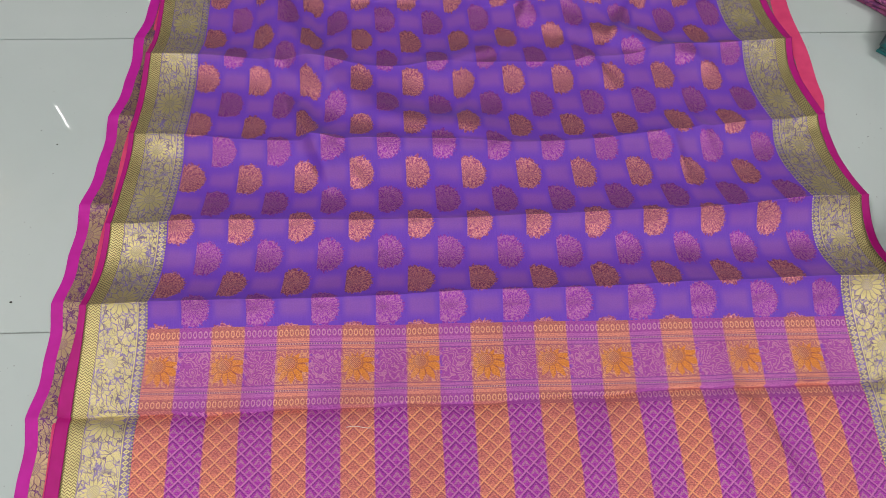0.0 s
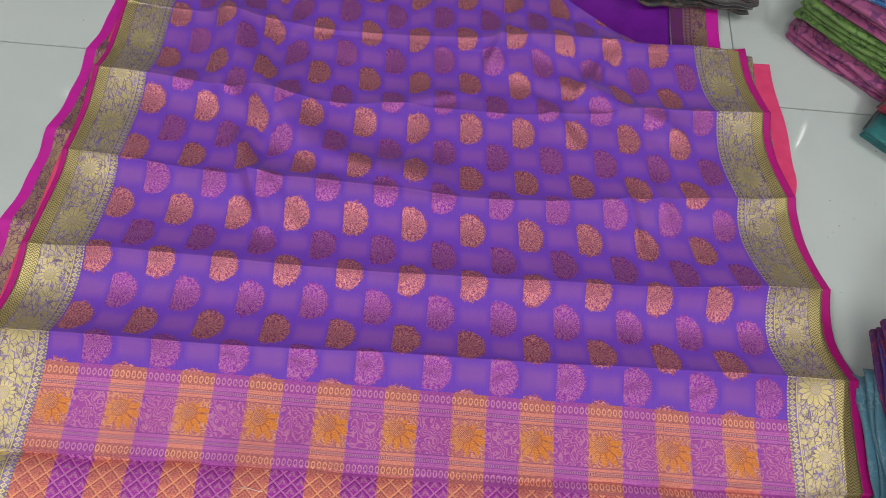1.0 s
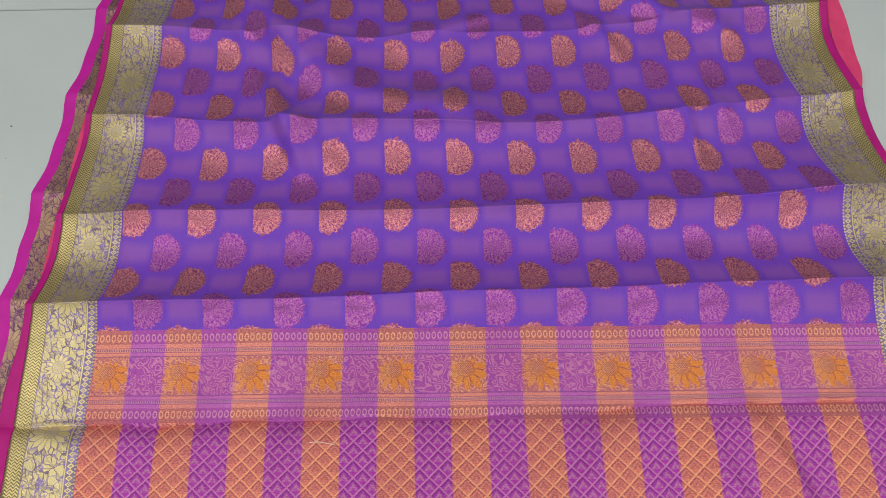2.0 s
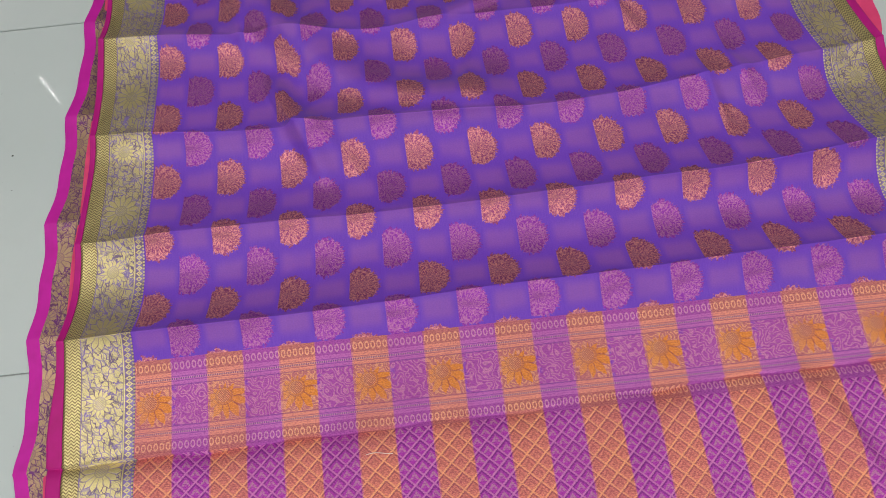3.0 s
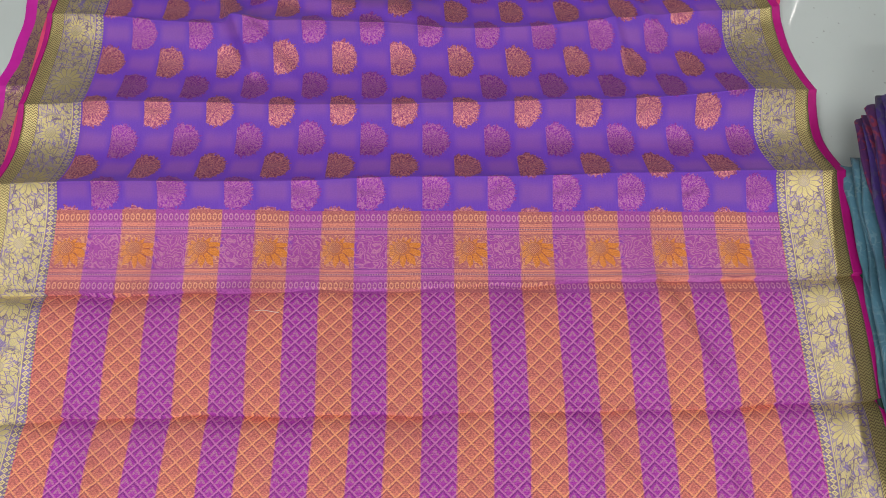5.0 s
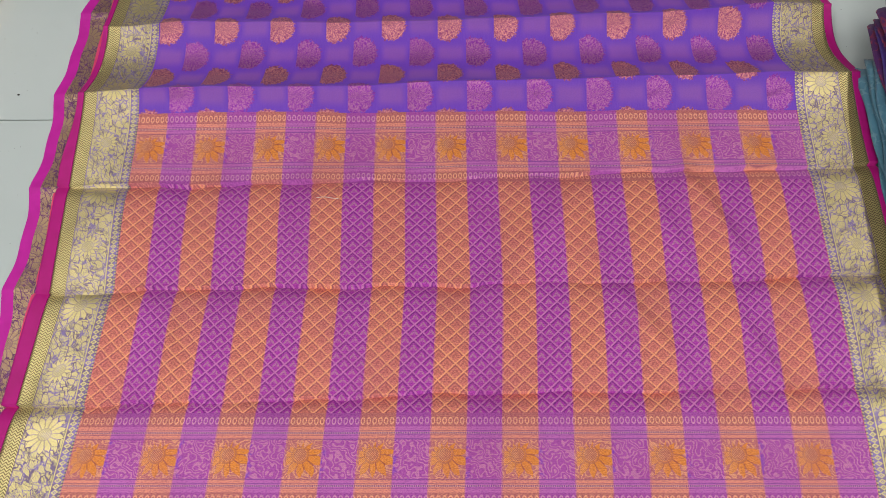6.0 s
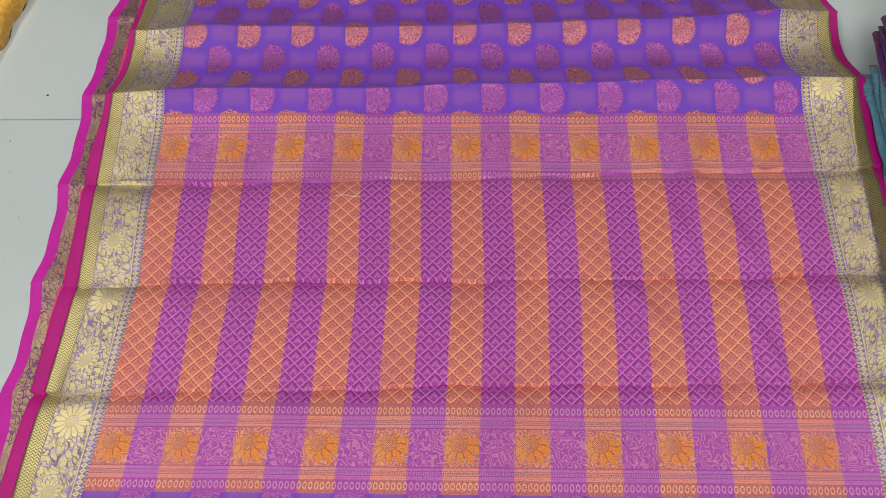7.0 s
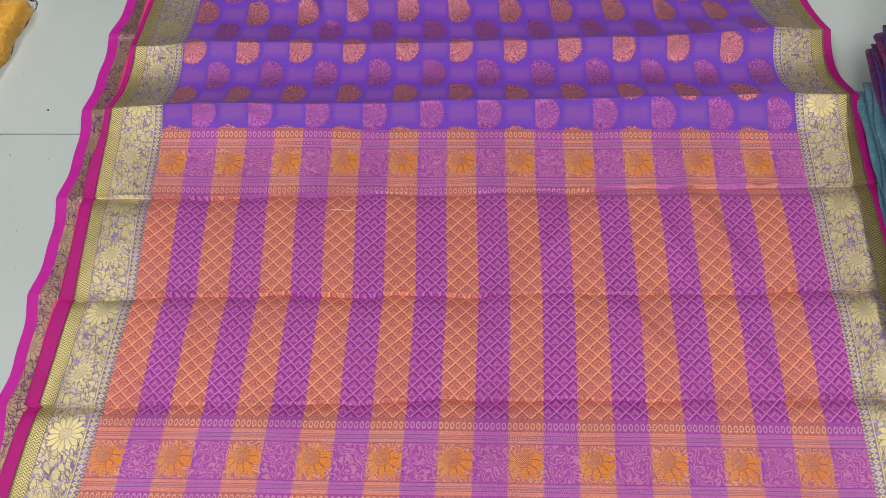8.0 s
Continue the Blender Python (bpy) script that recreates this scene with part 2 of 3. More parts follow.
def gold_material(name, gold, dark, ground):
    """The woven border: chevrons at its outer side, flowers, and a line of lace at its inner side."""
    m = Mat(name)
    w, s = m.uv()      # w from the outer side
    fine = m.noise(m.vec(w, s), 600.0, 2.0)
    crumple = m.noise(m.vec(w, s), 45.0, 3.0)
    fibre = m.noise(m.vec(w * 90.0, s * 1600.0), 1.0, 2.0)
    zig = ((s + (w / 0.0065).tri() * 0.0032) / 0.0037 + (fine - 0.5) * 0.1).tri()
    chev = zig.ramp(0.28, 0.52)
    # blooms along the middle, large and small by turns
    step = s / 0.084
    small = (step.floor() * 0.5).fract().gt(0.25)
    px, py = w - 0.0445 + small * 0.004, (step.fract() - 0.5) * 0.084
    rr, an = (px * px + py * py).sqrt(), py.at2(px)
    jit = m.noise(m.vec(w, s), 230.0, 2.0)
    star = (an * 2.2282 + small * 0.3 + (jit - 0.5) * 0.35).tri()
    bloom = (rr - (0.0235 - small * 0.007 - star * 0.0065 + (jit - 0.5) * 0.004)).ramp(-0.0005, 0.0005, 1.0, 0.0)
    rim = (rr - (0.0250 - small * 0.007 - star * 0.0065)).ramp(-0.0005, 0.0005, 1.0, 0.0) * (1.0 - bloom)
    gap = star.ramp(0.70, 0.92) * rr.ramp(0.0065, 0.0085)
    core = rr.ramp(0.0055, 0.0068, 1.0, 0.0) * (((px + py) / 0.0026).tri() * ((px - py) / 0.0026).tri()).ramp(0.12, 0.3, 1.0, 0.0)
    collar = (rr - 0.0072).abs().ramp(0.0004, 0.0010, 1.0, 0.0)
    warp = m.noise(m.vec(w, s), 90.0, 2.0)
    leaves = m.cells(m.vec(w + s * 0.7 + warp * 0.016, (s - w * 0.7) * 0.5 + warp * 0.010), 125.0).ramp(0.015, 0.075)
    leaves = leaves.mn(m.cells(m.vec((w - s * 0.8) * 0.45 + warp * 0.012, s + w * 0.8 + warp * 0.012, 7.0), 85.0).ramp(0.01, 0.06) * 0.6 + 0.4)
    veins = ((w + s * 0.8) / 0.0026 + warp * 3.0).tri().ramp(0.10, 0.45)
    clear = m.noise(m.vec(w, s, 4.0), 85.0, 1.0).ramp(0.63, 0.67)
    stripe = ((w - s * 0.9) / 0.0040).tri().ramp(0.45, 0.6)
    leafy = leaves * (veins * 0.22 + 0.78) * (1.0 - clear * (stripe * 0.5 + 0.5))
    mid = bloom.mx(leafy * (1.0 - bloom)) * (1.0 - gap * bloom * 0.55) * (1.0 - core * bloom * 0.5) * (1.0 - collar * bloom * 0.45) * (1.0 - rim * 0.8)
    # lace at the inner side
    lu = (s / 0.0066).fract() - 0.5
    lz = (w - 0.0742) / 0.0075
    lace = ((lu.abs() + lz.abs() * 0.85 - 0.36).abs() + (fine - 0.5) * 0.16).ramp(0.09, 0.17, 1.0, 0.0)
    lace = lace.mx((lu.abs() + lz.abs()).ramp(0.08, 0.14, 1.0, 0.0))
    lace = lace.mx(w.between(0.0676, 0.0692)).mx((w - 0.0808).abs().ramp(0.0014, 0.0024, 1.0, 0.0) * (s / 0.0040).tri().ramp(0.35, 0.55))
    in_chev, in_lace = w.lt(0.0195), w.gt(0.0672)
    amount = in_chev * (chev * 0.88 + 0.12) + in_lace * lace + (1.0 - in_chev) * (1.0 - in_lace) * mid
    amount = amount * (1.0 - w.between(0.0195, 0.0207) * 0.8)
    amount = amount * (fine.ramp(0.2, 0.5) * 0.25 + 0.75)
    low = m.mix(in_chev, m.mix(m.noise(m.vec(w, s, 2.0), 85.0, 1.0).ramp(0.40, 0.60), tuple((a + b) / 2 for a, b in zip(dark, ground)), ground), dark)
    amount = amount * (grain(m, w, s).ramp(0.3, 0.55) * 0.25 + 0.75)
    colour = m.mix(amount, low, m.mix(crumple.ramp(0.35, 0.75, 0.0, 0.5), gold, tuple(v * 0.72 for v in gold)))
    m.put(color=colour, metal=amount * 0.6 + 0.2, rough=0.36 + fibre * 0.12, sheen=0.1, spec=0.5)
    return m.bump(amount * 0.8 + fibre * 0.25 + crumple * 1.2, 0.5, 0.0008).mat


def plain_cloth(name, colour, deep, stitches=False, rough=0.6):
    m = Mat(name)
    w, s = m.uv()
    weave = m.noise(m.vec(w * 900.0, s * 900.0), 1.0, 1.0)
    soft = m.noise(m.vec(w, s), 35.0, 3.0)
    out = m.mix(soft.ramp(0.3, 0.75, 0.0, 0.6), colour, deep)
    if stitches:
        dot = ((s / 0.012).tri().ramp(0.86, 0.92)) * (w - 0.021).abs().ramp(0.0008, 0.0014, 1.0, 0.0)
        out = m.mix(dot * 0.7, out, tuple(v * 0.45 for v in deep))
    m.put(color=out, rough=rough, sheen=0.08, sheen_rough=0.4, spec=0.3)
    return m.bump(weave * 0.3 + soft, 0.3, 0.001).mat


def patterned_cloth(name, colour, figure, scale=70.0, amount=0.55, rough=0.5):
    """Folded cloth with a scattered figure, by object place."""
    m = Mat(name)
    x, y, z = m.place()
    soft = m.noise(m.vec(x, y, z), 18.0, 3.0)
    turn = m.noise(m.vec(x, y, z), 55.0, 2.0)
    dots = m.cells(m.vec(x + turn * 0.03, y + turn * 0.02, z - turn * 0.02), scale * 1.25, "DISTANCE_TO_EDGE")
    fig = (dots + (soft - 0.5) * 0.2).ramp(0.05, 0.13, 1.0, 0.0) * turn.ramp(0.40, 0.55)
    fibre = m.noise(m.vec(x * 700.0, y * 700.0, z * 700.0), 1.0, 1.0)
    base = m.mix(soft.ramp(0.35, 0.7, 0.0, 0.6), colour, tuple(v * 0.5 for v in colour))
    m.put(color=m.mix(fig * amount, base, figure), rough=rough, sheen=0.3, spec=0.4, metal=fig * amount * 0.4)
    return m.bump(soft * 2.0 + fibre * 0.2 + fig * 0.4, 0.5, 0.002).mat


def tile_material():
    m = Mat("polished_white_floor_tile")
    x, y, z = m.place()
    cloud = m.noise(m.vec(x, y, z), 3.0, 4.0)
    speck = m.noise(m.vec(x, y, m.chance() * 9.0), 160.0, 2.0)
    grime = m.noise(m.vec(x, y, m.chance() * 5.0), 22.0, 4.0)
    base = m.mix(cloud.ramp(0.3, 0.7), (0.53, 0.585, 0.575), (0.58, 0.63, 0.62))
    base = m.mix(speck.ramp(0.752, 0.77) * 0.75, base, (0.12, 0.12, 0.11))
    base = m.mix(grime.ramp(0.55, 0.8, 0.0, 0.2), base, (0.52, 0.55, 0.53))
    m.put(color=base, rough=grime.ramp(0.3, 0.8, 0.012, 0.03), spec=0.5)
    return m.bump(cloud * 0.5, 0.02, 0.002).mat


def rough_paint(name, colour):
    m = Mat(name)
    x, y, z = m.place()
    n = m.noise(m.vec(x, y, z), 4.0, 4.0)
    g = m.noise(m.vec(x, y, z), 120.0, 2.0)
    m.put(color=m.mix(n.ramp(0.3, 0.7), colour, tuple(v * 0.88 for v in colour)), rough=0.75)
    return m.bump(g, 0.15, 0.002).mat


def film_material():
    m = Mat("clear_plastic_wrap")
    x, y, z = m.place()
    n = m.noise(m.vec(x, y, z), 28.0, 3.0)
    m.put(color=(0.95, 0.96, 0.97), rough=0.06, trans=1.0, ior=1.15, spec=0.8)
    return m.bump(n, 0.9, 0.006).mat


M_BODY, M_PALLU = body_material(), pallu_material()
M_GOLD = gold_material("gold_thread_border", GOLD, GOLD_DARK, (0.22, 0.15, 0.40))
M_GOLD_BACK = gold_material("dull_gold_border_reverse", (0.44, 0.29, 0.17), (0.11, 0.035, 0.06), (0.14, 0.016, 0.16))
M_PINK = plain_cloth("magenta_selvedge", PINK, (0.38, 0.004, 0.15), True)
M_PINK_BACK = plain_cloth("bright_magenta_selvedge", (0.58, 0.009, 0.36), (0.46, 0.005, 0.26))
M_SALMON = plain_cloth("salmon_pink_lining", (0.80, 0.07, 0.20), (0.62, 0.03, 0.14))
M_DEEP = plain_cloth("deep_violet_silk", (0.16, 0.008, 0.30), (0.09, 0.004, 0.19), rough=0.45)
M_TILE = tile_material()
M_GROUT = rough_paint("grey_grout", (0.42, 0.44, 0.43))
# Toned down so that thread on slopes facing away reflects dark walls.
M_WALL = rough_paint("dim_wall_paint", (0.34, 0.34, 0.33))
M_CEIL = rough_paint("white_ceiling_paint", (0.75, 0.75, 0.74))
M_FILM = film_material()
M_CRUMB = rough_paint("dark_dirt", (0.03, 0.026, 0.022))


# ---- mesh helpers ----
def thing(name, label, category, group="", kind="", at=(0, 0, 0)):
    ob = new(name)
    ob.location = at
    return tagged(ob, label, category, group, kind)


def part(name, bm, material, parent, label="", smooth=True):
    me = bpy.data.meshes.new(name)
    bm.to_mesh(me)
    bm.free()
    me.materials.append(material)
    if smooth:
        me.shade_smooth()
    ob = new(name, me)
    ob.parent = parent
    if label:
        ob["label"] = label
    return ob


def box(bm, x0, x1, y0, y1, z0, z1, bevel=0.0):
    made = bmesh.ops.create_cube(bm, size=1)["verts"]
    for v in made:
        v.co = (x0 + (v.co.x + 0.5) * (x1 - x0), y0 + (v.co.y + 0.5) * (y1 - y0), z0 + (v.co.z + 0.5) * (z1 - z0))
    if bevel:
        edges = list({e for v in made for e in v.link_edges})
        bmesh.ops.bevel(bm, geom=edges, offset=bevel, segments=2, affect="EDGES")
    return bm


def smoothstep(lo, hi, v):
    """Works for lo > hi too."""
    t = np.clip((v - lo) / (hi - lo), 0, 1)
    return t * t * (3 - 2 * t)


# ---- the cloth's shape ----
CREASES = [-0.66, -0.500, -0.347, -0.203, -0.047, 0.089, 0.203, 0.328, 0.478, 0.622, 0.78, 0.93, 1.12]
RIDGES = [0.0, 0.0, 0.0, 0.0, 0.0, 0.026, 0.029, 0.027, 0.024, 0.020, 0.018, 0.016, 0.015]
VALLEYS = [0.011, 0.011, 0.012, 0.012, 0.011, 0.0, 0.0, 0.0, 0.0, 0.0, 0.0, 0.0, 0.0]


def rows_of(lo, hi, per=34):
    """Rows along the cloth, closer together at its creases."""
    out = []
    for c0, c1 in zip(CREASES, CREASES[1:]):
        for i in range(per):
            k = i / per
            k = k - 0.11 * math.sin(2 * math.pi * k)
            out.append(c0 + (c1 - c0) * k)
    return np.array([lo] + [r for r in out if lo + 0.001 < r < hi - 0.001] + [hi])


def crease_of(y):
    """For rows y: the panel's index and the share of the way through it."""
    i = np.clip(np.searchsorted(CREASES, y, side="right") - 1, 0, len(CREASES) - 2)
    c = np.array(CREASES)
    return i, (y - c[i]) / (c[i + 1] - c[i])


def swag(x, y):
    """Height of the cloth over the floor: hung from crease to crease, with ledges and wrinkles."""
    i, t = crease_of(y)
    r = np.array(RIDGES)
    h0, h1 = r[i], r[i + 1]
    h0 = h0 * (0.92 + (0.10 + 0.22 * (i > 6)) * np.sin(x * 5.0 + i * 2.1) + 0.08 * np.sin(x * 13.0 + i * 1.3))
    h1 = h1 * (0.92 + (0.10 + 0.22 * (i + 1 > 6)) * np.sin(x * 5.0 + (i + 1) * 2.1) + 0.08 * np.sin(x * 13.0 + (i + 1) * 1.3))
    rim = 1 - 0.5 * smoothstep(0.42, 0.57, np.abs(x))
    h0, h1 = h0 * rim, h1 * rim
    v = np.array(VALLEYS)
    fade = 0.75 + 0.25 * np.sin(x * 9.0 + i * 1.7) + 0.15 * np.sin(x * 31.0 + i)
    z = 0.007 + h0 * (1 - t) ** 2.5 + h1 * t ** np.where(i == 4, 3.6, 3.0) + smoothstep(0.16, 0.06, y) * 0.009
    z = z - v[i] * 0.45 * fade * np.exp(-t / 0.16) - v[i + 1] * 1.15 * fade * np.exp(-(1 - t) / 0.07)
    z = z + 0.0026 * (v[i] > 0) * fade * np.exp(-t / 0.035)        # the pressed lip of a crease
    z = z + 0.0014 * (h0 > 0.001) * np.exp(-t / 0.022) + 0.0014 * (h1 > 0.001) * np.exp(-(1 - t) / 0.022)   # the pressed lip of a silk fold
    pucker = np.sin(x * 88.0 + 3.0 * np.sin(x * 19.0 + i * 2.0) + i) * (0.5 + 0.5 * np.sin(x * 11.0 + i * 4.0))
    z = z + 0.0022 * (y < 0.05) * pucker * (np.exp(-t / 0.16) + np.exp(-(1 - t) / 0.12))
    upper = smoothstep(0.08, 0.3, y)
    z = z + upper * (0.004 * np.sin(x * 11.0 + y * 9.0) * np.sin(y * 23.0 - x * 4.0) + 0.0022 * np.sin(x * 19.0 - y * 27.0 + 2.0) * np.sin(x * 7.0 + y * 31.0))
    z = z + 0.0012 * np.sin(x * 23.0 + y * 13.0 + 1.0) + 0.0008 * np.sin(x * 41.0 - y * 29.0)
    # the long curved fold that sweeps down from the far corner
    d = np.hypot(x, y - 0.73) - 0.345
    along = smoothstep(0.06, -0.03, x) * smoothstep(0.30, 0.38, y)
    z = z + along * 0.019 * np.exp(-(np.minimum(d - 0.03, 0) / 0.042) ** 2 - (np.maximum(d - 0.03, 0) / 0.026) ** 2)
    # a slanting tuck by the near silk crease, and two by the far side
    for ax, ay, bx, by, amp, wide in ((-0.305, 0.40, -0.240, 0.272, 0.018, 0.015), (0.24, 0.52, 0.40, 0.44, 0.013, 0.020), (0.10, 0.58, 0.30, 0.50, 0.010, 0.022), (-0.10, 0.46, 0.06, 0.52, 0.008, 0.018)):
        ln = math.hypot(bx - ax, by - ay)
        p = ((x - ax) * (bx - ax) + (y - ay) * (by - ay)) / ln
        q = (-(x - ax) * (by - ay) + (y - ay) * (bx - ax)) / ln
        z = z + amp * smoothstep(-0.03, 0.03, p) * smoothstep(ln + 0.03, ln - 0.03, p) * np.exp(-(np.minimum(q, 0) / (wide * 0.6)) ** 2 - (np.maximum(q, 0) / (wide * 1.5)) ** 2)
    # short pinched wrinkles
    for cx, cy, ang, ln, amp in ((0.30, 0.30, 1.75, 0.06, 0.006), (0.345, 0.335, 1.9, 0.05, 0.005), (-0.02, 0.40, 1.2, 0.05, 0.006),
                                 (0.33, -0.12, 2.0, 0.08, 0.007), (0.27, -0.14, 1.9, 0.06, 0.005), (0.22, -0.26, 2.2, 0.06, 0.005), (-0.25, -0.10, 1.3, 0.04, 0.004), (0.05, -0.27, 1.7, 0.06, 0.004), (0.36, -0.30, 2.0, 0.06, 0.005), (-0.12, -0.30, 1.2, 0.05, 0.004), (-0.38, -0.27, 1.8, 0.06, 0.004), (0.10, -0.13, 1.0, 0.05, 0.004),
                                 (0.02, -0.205, 1.5, 0.02, 0.004), (-0.22, 0.30, 2.3, 0.06, 0.006), (0.12, 0.62, 1.1, 0.09, 0.008),
                                 (0.28, 0.56, 0.9, 0.08, 0.009), (-0.35, 0.50, 1.8, 0.07, 0.006), (0.20, 0.47, 2.2, 0.06, 0.007)):
        p = (x - cx) * math.cos(ang) + (y - cy) * math.sin(ang)
        q = -(x - cx) * math.sin(ang) + (y - cy) * math.cos(ang)
        z = z + amp * np.exp(-(p / ln) ** 2 - (q / 0.010) ** 2)
    return np.maximum(z, 0.003 + 0.012 * smoothstep(0.5, 0.62, y) + 0.005 * smoothstep(0.36, 0.42, x) * smoothstep(0.15, 0.25, y))


def far_edge(x):
    return np.minimum(0.648 + np.maximum(0.37 - x, 0) * 0.75, 1.0)


SIDE_ROWS = [-0.66, -0.35, -0.20, -0.05, 0.09, 0.21, 0.36, 0.51, 0.64, 1.06]
SIDE_WEST = [-0.490, -0.468, -0.459, -0.465, -0.464, -0.456, -0.449, -0.445, -0.444, -0.45]
SIDE_EAST = [0.462, 0.466, 0.467, 0.467, 0.465, 0.456, 0.431, 0.414, 0.390, 0.378]


def lay(x, row):
    """Plan place and height of the point of the cloth that is x across, on a row."""
    y = row + 0.021 * x + 0.0025 * np.sin(x * 6.0 + row * 14.0) + 0.0012 * np.sin(x * 15.0 + row * 31.0)
    y = y + smoothstep(0.06, -0.02, row) * (0.0014 * np.sin(x * 37.0 + row * 9.0) + 0.0008 * np.sin(x * 83.0 + row * 5.0))
    y = y + (0.006 + 0.024 * smoothstep(0.12, 0.34, row)) * (x / 0.47) ** 2 * smoothstep(-0.02, 0.09, row)
    y60 = 0.60 + 0.021 * x + 0.03 * (x / 0.47) ** 2
    y = np.where(row > 0.60, y60 + (row - 0.60) * (far_edge(x) - y60) / 0.46, y)
    real = np.where(row > 0.60, 0.60 + (row - 0.60) * (far_edge(x) - 0.60) / 0.46, row)
    z = swag(x, real)
    z = np.where(row > 1.04, z * np.clip((1.062 - row) / 0.022, 0.1, 1), z)
    west, east = np.interp(real, SIDE_ROWS, SIDE_WEST), np.interp(real, SIDE_ROWS, SIDE_EAST)
    i, t = crease_of(real)
    scallop = 0.007 * np.sin(np.pi * t) * smoothstep(0.05, 0.15, real) * smoothstep(0.25, 0.5, x)
    return west + (x + HALF) / (2 * HALF) * (east - west) - scallop, y, z


def row_at(x, y):
    """The row on which the cloth that is x across lies at y."""
    row = np.full_like(x, y)
    for _ in range(6):
        row = row - (lay(x, row)[1] - y)
    return row


def strip(x0, x1, nx, lo, hi, uv, name, material, parent, label="", widen=None, lift=0.0, above=None, below=None):
    """A lengthwise strip of the cloth between two places across it. uv: takes x, the way along the cloth and y."""
    rows = rows_of(lo, hi)
    xs = np.linspace(x0, x1, nx)
    X, R = np.meshgrid(xs, rows)
    if widen is not None:
        X = x0 + (X - x0) * widen(R)
    if above is not None:
        R = np.maximum(R, row_at(X, above))
    if below is not None:
        R = np.minimum(R, row_at(X, below))
    PX, PY, PZ = lay(X, R)
    PZ = PZ + lift
    step = np.hypot(np.diff(PY, axis=0), np.diff(PZ, axis=0))
    S_ = np.vstack([np.zeros((1, nx)), np.cumsum(step, axis=0)])
    S_ = S_ - np.array([np.interp(0.05, PY[:, j], S_[:, j]) for j in range(nx)])
    U, V = uv(X, S_, PY)
    n = len(rows)
    verts = np.stack([PX, PY, PZ], -1).reshape(-1, 3)
    faces = [(j * nx + i, j * nx + i + 1, (j + 1) * nx + i + 1, (j + 1) * nx + i) for j in range(n - 1) for i in range(nx - 1)]
    me = bpy.data.meshes.new(name)
    me.from_pydata(verts.tolist(), [], faces)
    me.materials.append(material)
    flat = np.stack([U, V], -1).reshape(-1, 2)
    loops = np.empty(len(me.loops), dtype=np.int32)
    me.loops.foreach_get("vertex_index", loops)
    me.uv_layers.new(name="weave").data.foreach_set("uv", flat[loops].ravel().astype(np.float32))
    me.shade_smooth()
    ob = new(name, me)
    ob.parent = parent
    if label:
        ob["label"] = label
    if above is None and below is None:
        cloth = ob.modifiers.new("cloth", "SOLIDIFY")
        cloth.thickness, cloth.offset = 0.0006, -1
    return ob


